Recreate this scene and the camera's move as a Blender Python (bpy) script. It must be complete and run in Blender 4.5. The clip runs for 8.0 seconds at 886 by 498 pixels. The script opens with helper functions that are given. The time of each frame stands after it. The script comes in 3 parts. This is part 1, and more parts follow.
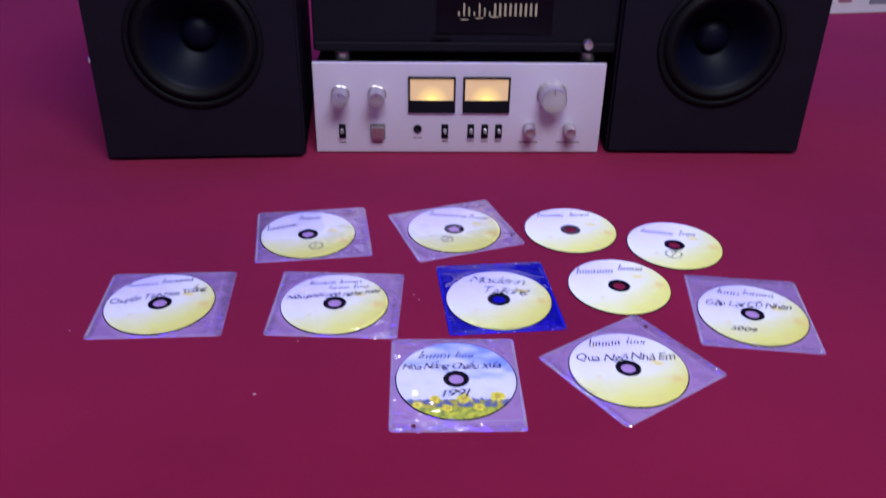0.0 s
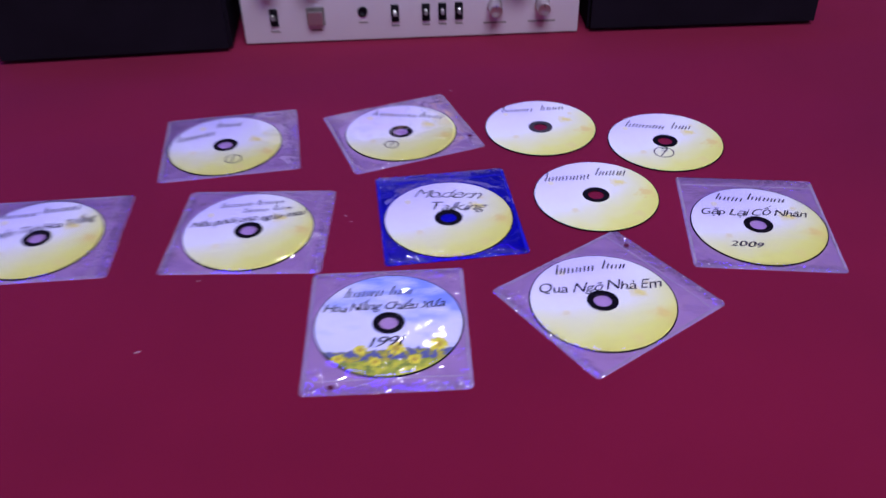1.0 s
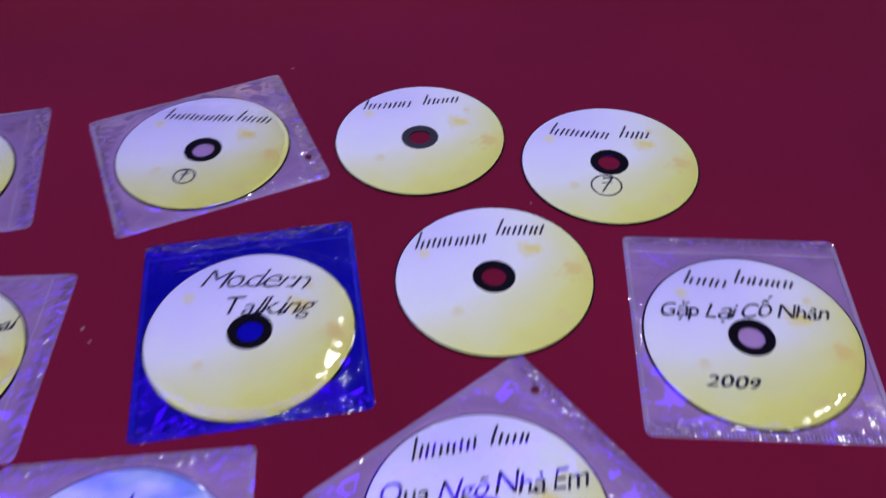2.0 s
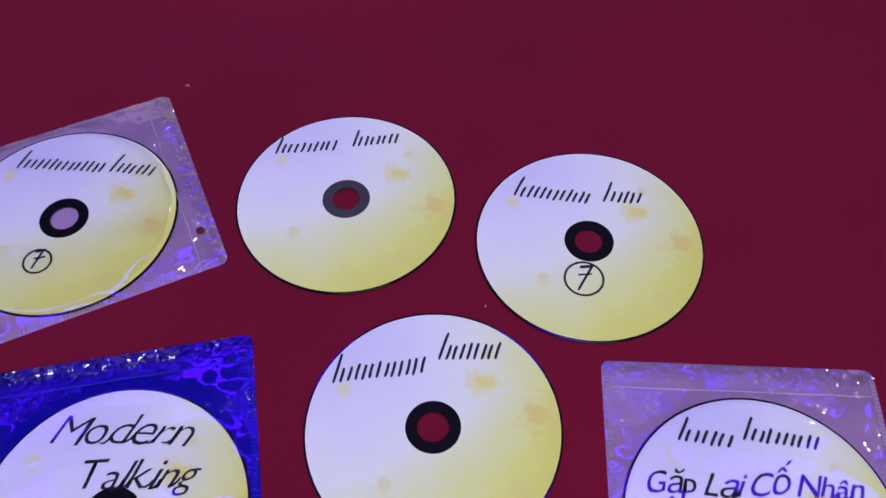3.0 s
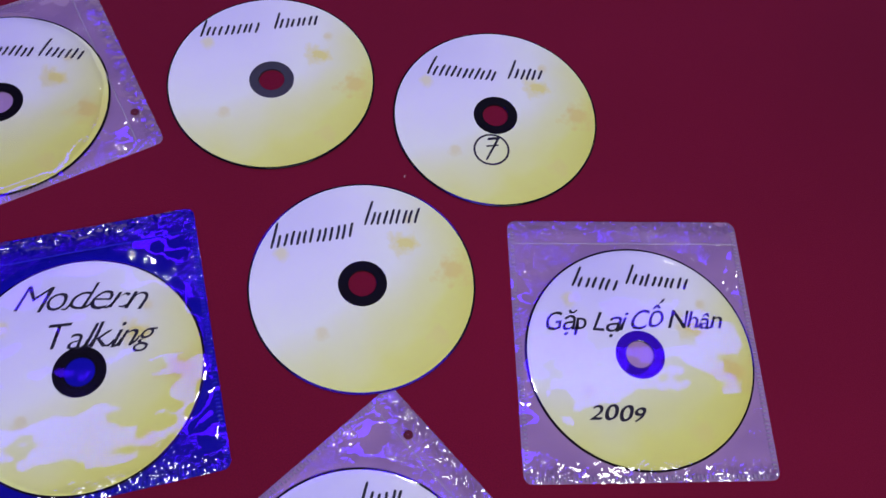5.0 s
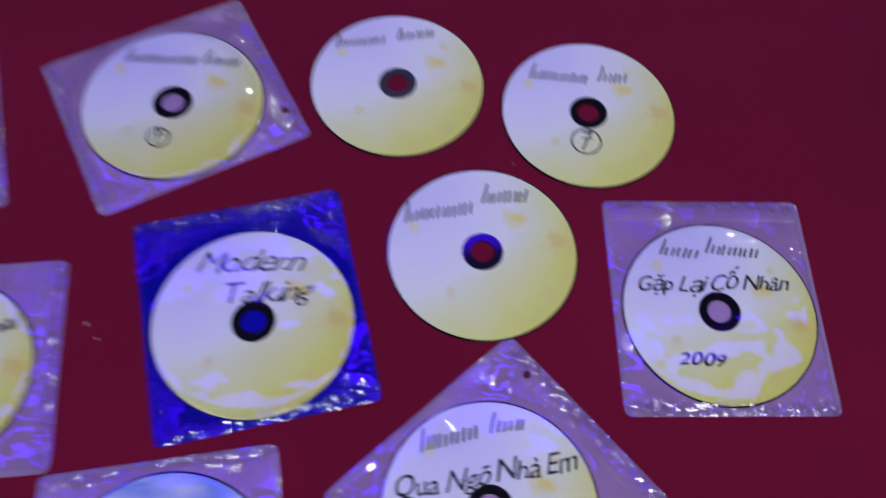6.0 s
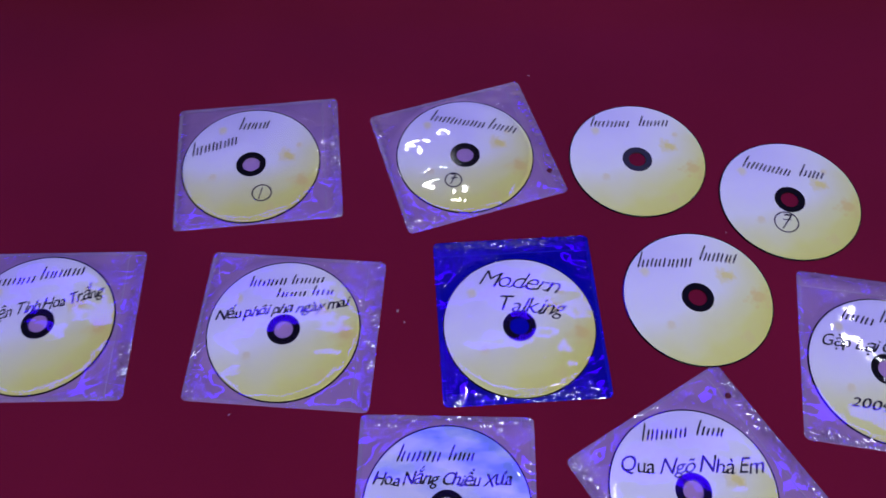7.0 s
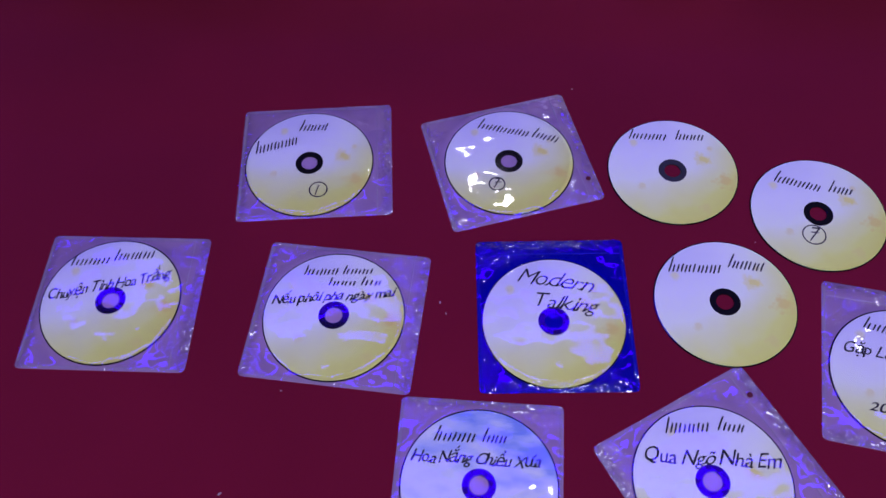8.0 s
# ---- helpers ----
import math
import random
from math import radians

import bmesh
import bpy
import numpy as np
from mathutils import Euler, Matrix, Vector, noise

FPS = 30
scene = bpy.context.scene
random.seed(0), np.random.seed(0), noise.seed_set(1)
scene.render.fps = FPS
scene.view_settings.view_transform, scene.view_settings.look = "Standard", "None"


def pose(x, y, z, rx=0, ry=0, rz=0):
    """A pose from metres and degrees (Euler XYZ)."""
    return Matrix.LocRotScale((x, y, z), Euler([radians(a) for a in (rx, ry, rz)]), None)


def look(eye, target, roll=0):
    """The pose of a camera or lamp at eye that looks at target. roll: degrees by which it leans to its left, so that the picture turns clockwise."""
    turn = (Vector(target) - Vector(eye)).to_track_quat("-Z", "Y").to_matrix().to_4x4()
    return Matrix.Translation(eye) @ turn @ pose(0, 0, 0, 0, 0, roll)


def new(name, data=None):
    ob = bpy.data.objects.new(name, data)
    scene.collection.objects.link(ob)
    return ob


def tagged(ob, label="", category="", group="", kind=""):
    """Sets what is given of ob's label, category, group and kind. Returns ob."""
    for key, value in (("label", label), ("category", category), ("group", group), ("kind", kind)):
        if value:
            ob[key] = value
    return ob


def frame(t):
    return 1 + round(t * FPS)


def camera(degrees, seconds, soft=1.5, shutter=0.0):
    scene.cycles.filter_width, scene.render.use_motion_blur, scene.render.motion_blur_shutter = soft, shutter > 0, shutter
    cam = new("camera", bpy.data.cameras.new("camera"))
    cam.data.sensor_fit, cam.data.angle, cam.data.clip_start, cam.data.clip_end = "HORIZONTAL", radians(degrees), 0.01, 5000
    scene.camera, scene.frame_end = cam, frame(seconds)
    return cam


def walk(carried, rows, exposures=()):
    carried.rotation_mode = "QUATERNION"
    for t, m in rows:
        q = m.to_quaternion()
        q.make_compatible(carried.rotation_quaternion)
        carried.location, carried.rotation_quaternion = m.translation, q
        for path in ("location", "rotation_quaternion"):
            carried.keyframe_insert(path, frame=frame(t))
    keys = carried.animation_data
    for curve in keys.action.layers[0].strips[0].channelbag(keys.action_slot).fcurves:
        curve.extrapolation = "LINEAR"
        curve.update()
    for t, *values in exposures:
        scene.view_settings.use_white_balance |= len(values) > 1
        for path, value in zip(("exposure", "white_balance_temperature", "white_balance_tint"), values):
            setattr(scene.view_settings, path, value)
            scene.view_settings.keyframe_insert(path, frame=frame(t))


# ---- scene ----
# camera and its walk
cam = camera(54.2, 8.0, soft=1.5, shutter=0.5)
PATH = [
    (0, (0.06, 0.066, 0.554), (0.136, 1.791, -0.456), 1.1),
    (0.3, (0.072, 0.081, 0.54), (0.15, 1.768, -0.531), 0.3),
    (0.5, (0.08, 0.103, 0.535), (0.149, 1.764, -0.578), -0.4),
    (0.8, (0.112, 0.159, 0.507), (0.173, 1.782, -0.66), -1.1),
    (1, (0.137, 0.226, 0.476), (0.182, 1.814, -0.739), -1.6),
    (1.2, (0.173, 0.31, 0.437), (0.221, 1.879, -0.802), -0.7),
    (1.3, (0.188, 0.357, 0.415), (0.26, 1.912, -0.84), -0.1),
    (1.5, (0.216, 0.436, 0.38), (0.315, 1.934, -0.942), 0.2),
    (1.8, (0.247, 0.523, 0.392), (0.331, 1.94, -1.017), -1.3),
    (2, (0.254, 0.577, 0.396), (0.345, 1.946, -1.059), -1.5),
    (2.2, (0.271, 0.634, 0.395), (0.373, 1.941, -1.115), -1.0),
    (3.3, (0.301, 0.792, 0.384), (0.39, 1.819, -1.33), -0.6),
    (3.5, (0.295, 0.802, 0.395), (0.415, 1.794, -1.337), 2.3),
    (4, (0.271, 0.808, 0.412), (0.532, 1.777, -1.319), 7.8),
    (4.3, (0.268, 0.789, 0.417), (0.589, 1.718, -1.325), 9.4),
    (4.5, (0.273, 0.759, 0.411), (0.632, 1.615, -1.36), 13.0),
    (4.7, (0.291, 0.751, 0.421), (0.576, 1.55, -1.391), 10.3),
    (5.8, (0.246, 0.707, 0.458), (0.503, 1.528, -1.347), 8.9),
    (6, (0.222, 0.691, 0.493), (0.444, 1.553, -1.299), 6.1),
    (6.2, (0.199, 0.676, 0.547), (0.36, 1.599, -1.219), 2.2),
    (6.5, (0.158, 0.644, 0.597), (0.266, 1.628, -1.14), 1.2),
    (6.8, (0.12, 0.608, 0.622), (0.138, 1.615, -1.106), 0.0),
    (7, (0.106, 0.603, 0.631), (0.089, 1.599, -1.104), -0.1),
    (7.5, (0.105, 0.586, 0.647), (0.027, 1.59, -1.08), -1.2),
    (7.8, (0.107, 0.569, 0.656), (0.001, 1.591, -1.06), -2.2),
    (8, (0.108, 0.562, 0.664), (-0.009, 1.591, -1.047), -2.6),
]
EXPOSURES = [(0.0, 0.7, 5950, 14), (0.5, 0.68, 6000, 18), (1.0, 0.39, 6050, 21), (1.5, 0.21, 6200, 13), (2.0, 0.07, 6350, 11), (3.4, 0.13, 6950, 4), (4.0, 0.07, 6900, 4), (4.7, 0.07, 6850, 5), (6.0, -0.26, 6300, 10), (6.5, -0.29, 6000, 13), (7.0, -0.27, 5850, 19), (7.5, -0.29, 5780, 24), (8.0, -0.31, 5730, 28)]
walk(cam, [(t, look(eye, target, roll)) for t, eye, target, roll in PATH], EXPOSURES)

# world and lights: a closed room under a lilac-white ceiling panel and a violet-blue show light
world = bpy.data.worlds.new("room_dark")
world.use_nodes = True
world.node_tree.nodes["Background"].inputs[0].default_value = (0.02, 0.015, 0.04, 1)
world.node_tree.nodes["Background"].inputs[1].default_value = 0.3
scene.world = world


def area_lamp(name, eye, target, sx, sy, watts, colour):
    lamp = bpy.data.lights.new(name, "AREA")
    lamp.shape, lamp.size, lamp.size_y = "RECTANGLE", sx, sy
    lamp.energy, lamp.color = watts, colour
    ob = new(name, lamp)
    ob.matrix_world = look(eye, target)
    return ob


area_lamp("ceiling_bulb_light", (0.05, 2.87, 2.6), (0.15, 1.0, 0), 0.10, 0.07, 1.6, (1.0, 0.96, 0.92))
area_lamp("second_bulb_light", (0.52, 1.46, 2.65), (0.5, 1.4, 0), 0.10, 0.10, 1.6, (1.0, 0.96, 0.92))
area_lamp("third_bulb_light", (1.95, 2.2, 2.65), (1.4, 1.8, 0), 0.10, 0.10, 1.3, (1.0, 0.96, 0.92))
area_lamp("fourth_bulb_light", (0.1, 3.57, 2.65), (0.1, 3.0, 0), 0.10, 0.08, 1.0, (1.0, 0.96, 0.92))
area_lamp("room_light", (0.45, -0.45, 2.65), (0.25, 0.6, 0), 1.6, 1.2, 74, (0.94, 0.96, 1.0))
area_lamp("show_light_strip", (0.1, 1.59, 2.7), (0.1, 1.59, 0), 3.7, 0.22, 23, (0.05, 0.0, 1.0))
area_lamp("far_show_light_strip", (-0.4, 2.29, 2.7), (-0.4, 2.29, 0), 2.8, 0.17, 15, (0.05, 0.0, 1.0))

# materials


def material(name, base, rough=0.5, metal=0.0, **more):
    """A node material: base colour broken by grain and by larger stains, with a fine bump."""
    m = bpy.data.materials.new(name)
    m.use_nodes = True
    nt = m.node_tree
    b = nt.nodes["Principled BSDF"]
    b.inputs["Roughness"].default_value = rough
    b.inputs["Metallic"].default_value = metal
    b.inputs["Base Color"].default_value = (*base, 1)
    grain, amount = more.get("grain", 900.0), more.get("vary", 0.12)
    tc = nt.nodes.new("ShaderNodeTexCoord")
    tc_out = tc.outputs["Object"]
    n1 = nt.nodes.new("ShaderNodeTexNoise")
    n1.inputs["Scale"].default_value, n1.inputs["Detail"].default_value = grain, 3
    n2 = nt.nodes.new("ShaderNodeTexNoise")
    n2.inputs["Scale"].default_value, n2.inputs["Detail"].default_value = more.get("stain", 9.0), 4
    for n in (n1, n2):
        nt.links.new(tc_out, n.inputs["Vector"])
    add = nt.nodes.new("ShaderNodeMath")
    add.operation = "ADD"
    nt.links.new(n1.outputs["Fac"], add.inputs[0])
    nt.links.new(n2.outputs["Fac"], add.inputs[1])
    span = nt.nodes.new("ShaderNodeMapRange")
    span.inputs["From Min"].default_value, span.inputs["From Max"].default_value = 0.6, 1.4
    span.inputs["To Min"].default_value, span.inputs["To Max"].default_value = 1 - amount, 1 + amount
    nt.links.new(add.outputs[0], span.inputs["Value"])
    mul = nt.nodes.new("ShaderNodeVectorMath")
    mul.operation = "SCALE"
    mul.inputs[0].default_value = base
    nt.links.new(span.outputs[0], mul.inputs["Scale"])
    nt.links.new(mul.outputs[0], b.inputs["Base Color"])
    if more.get("bump", 0):
        bump = nt.nodes.new("ShaderNodeBump")
        bump.inputs["Strength"].default_value = more["bump"]
        bump.inputs["Distance"].default_value = more.get("depth", 0.0006)
        nt.links.new(n1.outputs["Fac"], bump.inputs["Height"])
        nt.links.new(bump.outputs[0], b.inputs["Normal"])
    if more.get("sheen", 0):
        b.inputs["Sheen Weight"].default_value = more["sheen"]
        b.inputs["Sheen Roughness"].default_value = more.get("sheen_rough", 0.4)
        b.inputs["Sheen Tint"].default_value = (*more.get("sheen_tint", (1, 1, 1)), 1)
    if more.get("specular") is not None:
        b.inputs["Specular IOR Level"].default_value = more["specular"]
    return m


CARPET = material("red_felt", (0.165, 0.0049, 0.0245), 0.95, grain=1400, stain=3.5, vary=0.26, bump=0.5, depth=0.0005,
                  sheen=0.7, sheen_tint=(0.75, 0.12, 0.35), sheen_rough=0.5, specular=0.1)
WALL = material("plaster", (0.15, 0.13, 0.17), 0.9, grain=300, stain=2, vary=0.08, bump=0.2)
BLACK_ASH = material("black_vinyl", (0.0085, 0.0056, 0.0130), 0.7, specular=0.08, grain=500, stain=14, vary=0.3, bump=0.25, depth=0.0003)
BAFFLE = material("black_baffle", (0.0085, 0.0056, 0.0130), 0.7, specular=0.08, grain=700, stain=20, vary=0.3, bump=0.15)
RUBBER = material("rubber", (0.003, 0.0025, 0.005), 0.6, specular=0.12, grain=600, vary=0.2)
CONE = material("woofer_cone", (0.002, 0.0025, 0.011), 0.48, specular=0.13, grain=400, vary=0.25, bump=0.1)
ALUMINIUM = material("brushed_aluminium", (0.68, 0.61, 0.77), 0.40, 0.35, grain=1500, stain=6, vary=0.06, bump=0.05)
KNOB_METAL = material("knob_metal", (0.56, 0.52, 0.54), 0.28, 0.9, grain=1200, vary=0.08)
BLACK_METAL = material("black_steel", (0.005, 0.004, 0.009), 0.6, specular=0.12, grain=800, stain=12, vary=0.25, bump=0.1)
BLACK_PLASTIC = material("black_plastic", (0.005, 0.0045, 0.010), 0.5, specular=0.15, vary=0.2)
DARK_GLASS = material("dark_glass", (0.004, 0.0035, 0.007), 0.15, specular=0.12, vary=0.2)
PRINT_GREY = material("panel_print", (0.16, 0.14, 0.15), 0.6, vary=0.1)
WHITE_PLASTIC = material("white_plastic", (0.75, 0.73, 0.78), 0.45, vary=0.06)
CARDBOARD = material("white_card", (0.66, 0.62, 0.66), 0.75, grain=500, stain=10, vary=0.1)
CARD_PRINT = material("card_print", (0.35, 0.13, 0.2), 0.75, vary=0.15)
CARD_GREY = material("card_grey_print", (0.22, 0.2, 0.25), 0.75, vary=0.15)
LINT = material("lint", (0.42, 0.24, 0.3), 0.9, vary=0.2)
INK = material("marker_ink", (0.004, 0.003, 0.010), 0.6, grain=800, stain=120, vary=0.25)
POLYCARBONATE = material("disc_rim", (0.008, 0.007, 0.014), 0.06, vary=0.15)
HUB = material("disc_hub", (0.008, 0.007, 0.012), 0.06, specular=0.7, stain=60, vary=0.2)
HUB_GREY = material("disc_hub_grey", (0.028, 0.028, 0.034), 0.38, stain=60, vary=0.2)
FELT_DOT = material("punch_hole_dark", (0.10, 0.006, 0.025), 0.9, vary=0.15)
PETAL = material("sunflower_yellow", (0.80, 0.74, 0.04), 0.5, grain=500, stain=150, vary=0.25)
FLOWER_EYE = material("sunflower_eye", (0.60, 0.46, 0.04), 0.5, grain=600, vary=0.3)


def ramp(nt, source, stops):
    r = nt.nodes.new("ShaderNodeValToRGB")
    while len(r.color_ramp.elements) < len(stops):
        r.color_ramp.elements.new(0.5)
    for e, (p, c) in zip(r.color_ramp.elements, stops):
        e.position, e.color = p, (*c, 1)
    nt.links.new(source, r.inputs[0])
    return r.outputs[0]


def math_node(nt, kind, a, b=None):
    n = nt.nodes.new("ShaderNodeMath")
    n.operation = kind
    for k, v in enumerate((a, b)):
        if v is None:
            continue
        if isinstance(v, (int, float)):
            n.inputs[k].default_value = v
        else:
            nt.links.new(v, n.inputs[k])
    return n.outputs[0]


def mix_colour(nt, fac, a, b):
    n = nt.nodes.new("ShaderNodeMix")
    n.data_type = "RGBA"
    nt.links.new(fac, n.inputs[0])
    for k, v in ((6, a), (7, b)):
        if isinstance(v, tuple):
            n.inputs[k].default_value = (*v, 1)
        else:
            nt.links.new(v, n.inputs[k])
    return n.outputs[2]


def spot(nt, vec, x, y, r, ragged):
    """A soft ragged blot of radius r about (x, y)."""
    sub = nt.nodes.new("ShaderNodeVectorMath")
    sub.operation = "DISTANCE"
    nt.links.new(vec, sub.inputs[0])
    sub.inputs[1].default_value = (x, y, 0)
    d = math_node(nt, "ADD", sub.outputs["Value"], math_node(nt, "MULTIPLY", math_node(nt, "SUBTRACT", ragged, 0.5), r * 2.2))
    m = nt.nodes.new("ShaderNodeMapRange")
    m.inputs["From Min"].default_value, m.inputs["From Max"].default_value = r, r * 0.3
    nt.links.new(d, m.inputs["Value"])
    return m.outputs[0]


def flat_vector(nt):
    """Place on the thing, in metres, with the height set to nought."""
    tc = nt.nodes.new("ShaderNodeTexCoord")
    flat = nt.nodes.new("ShaderNodeVectorMath")
    flat.operation = "MULTIPLY"
    flat.inputs[1].default_value = (1, 1, 0)
    nt.links.new(tc.outputs["Object"], flat.inputs[0])
    return flat.outputs[0]


def noise_node(nt, vec, scale, detail=3):
    n = nt.nodes.new("ShaderNodeTexNoise")
    n.inputs["Scale"].default_value, n.inputs["Detail"].default_value = scale, detail
    nt.links.new(vec, n.inputs["Vector"])
    return n.outputs["Fac"]


def meadow_print():
    """The lilac to yellow print with small blossoms that most discs carry."""
    m = bpy.data.materials.new("lilac_yellow_print")
    m.use_nodes = True
    nt = m.node_tree
    b = nt.nodes["Principled BSDF"]
    vec = flat_vector(nt)
    blur = noise_node(nt, vec, 24, 2)
    far = nt.nodes.new("ShaderNodeVectorMath")
    far.operation = "DISTANCE"
    far.inputs[1].default_value = (-0.046, 0.054, 0)
    nt.links.new(vec, far.inputs[0])
    t = math_node(nt, "DIVIDE", math_node(nt, "ADD", far.outputs["Value"], math_node(nt, "MULTIPLY", math_node(nt, "SUBTRACT", blur, 0.5), 0.03)), 0.14)
    colour = ramp(nt, t, [(0.15, (0.73, 0.70, 0.92)), (0.36, (0.82, 0.80, 0.93)), (0.52, (0.86, 0.88, 0.82)), (0.66, (0.84, 0.87, 0.50)), (0.82, (0.81, 0.83, 0.23)), (0.97, (0.76, 0.74, 0.15))])
    ragged = noise_node(nt, vec, 130, 3)
    for x, y, r, c, k in ((0.0495, 0.0, 0.011, (0.80, 0.63, 0.18), 0.7), (0.026, 0.020, 0.008, (0.84, 0.76, 0.16), 0.8),
                          (-0.040, 0.024, 0.005, (0.84, 0.79, 0.26), 0.55), (-0.024, -0.024, 0.005, (0.78, 0.70, 0.28), 0.5),
                          (0.036, -0.036, 0.007, (0.80, 0.66, 0.24), 0.3), (0.030, 0.034, 0.004, (0.8, 0.7, 0.2), 0.5)):
        colour = mix_colour(nt, math_node(nt, "MULTIPLY", spot(nt, vec, x, y, r, ragged), k), colour, c)
    nt.links.new(colour, b.inputs["Base Color"])
    b.inputs["Roughness"].default_value = 0.5
    b.inputs["Specular IOR Level"].default_value = 0.25
    return m


def sky_print():
    """Blue sky with white clouds above a violet far field and green rows."""
    m = bpy.data.materials.new("sky_meadow_print")
    m.use_nodes = True
    nt = m.node_tree
    b = nt.nodes["Principled BSDF"]
    vec = flat_vector(nt)
    sep = nt.nodes.new("ShaderNodeSeparateXYZ")
    nt.links.new(vec, sep.inputs[0])
    wide = nt.nodes.new("ShaderNodeVectorMath")
    wide.operation = "MULTIPLY"
    wide.inputs[1].default_value = (1, 2.2, 1)
    nt.links.new(vec, wide.inputs[0])
    cloud = noise_node(nt, wide.outputs[0], 26, 4)
    up = math_node(nt, "ADD", math_node(nt, "MULTIPLY", math_node(nt, "ADD", sep.outputs[1], math_node(nt, "MULTIPLY", sep.outputs[0], 0.45)), 4.2), 0.0)
    sky = ramp(nt, math_node(nt, "SUBTRACT", cloud, math_node(nt, "MULTIPLY", up, 0.75)), [(0.24, (0.26, 0.36, 0.82)), (0.38, (0.54, 0.60, 0.88)), (0.52, (0.78, 0.79, 0.88)), (0.7, (0.72, 0.74, 0.86))])
    rows = noise_node(nt, vec, 160, 3)
    field = ramp(nt, rows, [(0.35, (0.12, 0.14, 0.34)), (0.47, (0.14, 0.16, 0.30)), (0.55, (0.34, 0.36, 0.06)), (0.68, (0.62, 0.52, 0.05))])
    grass = ramp(nt, rows, [(0.35, (0.22, 0.30, 0.05)), (0.5, (0.46, 0.52, 0.05)), (0.65, (0.68, 0.66, 0.05))])
    edge = math_node(nt, "ADD", sep.outputs[1], math_node(nt, "MULTIPLY", math_node(nt, "SUBTRACT", rows, 0.5), 0.012))
    below = math_node(nt, "LESS_THAN", edge, -0.031)
    near = math_node(nt, "LESS_THAN", edge, -0.043)
    colour = mix_colour(nt, near, mix_colour(nt, below, sky, field), grass)
    nt.links.new(colour, b.inputs["Base Color"])
    b.inputs["Roughness"].default_value = 0.45
    b.inputs["Specular IOR Level"].default_value = 0.25
    return m


def backing_material(name, colour, clear, rough=0.7):
    """Milky non-woven back of a sleeve, through which a little of the floor shows."""
    m = material(name, colour, rough, grain=1600, stain=40, vary=0.12, bump=0.3, depth=0.0002)
    nt = m.node_tree
    b = nt.nodes["Principled BSDF"]
    b.inputs["Specular IOR Level"].default_value = 0.15
    mixer = nt.nodes.new("ShaderNodeMixShader")
    mixer.inputs[0].default_value = clear
    see = nt.nodes.new("ShaderNodeBsdfTransparent")
    nt.links.new(b.outputs[0], mixer.inputs[1])
    nt.links.new(see.outputs[0], mixer.inputs[2])
    nt.links.new(mixer.outputs[0], nt.nodes["Material Output"].inputs["Surface"])
    return m


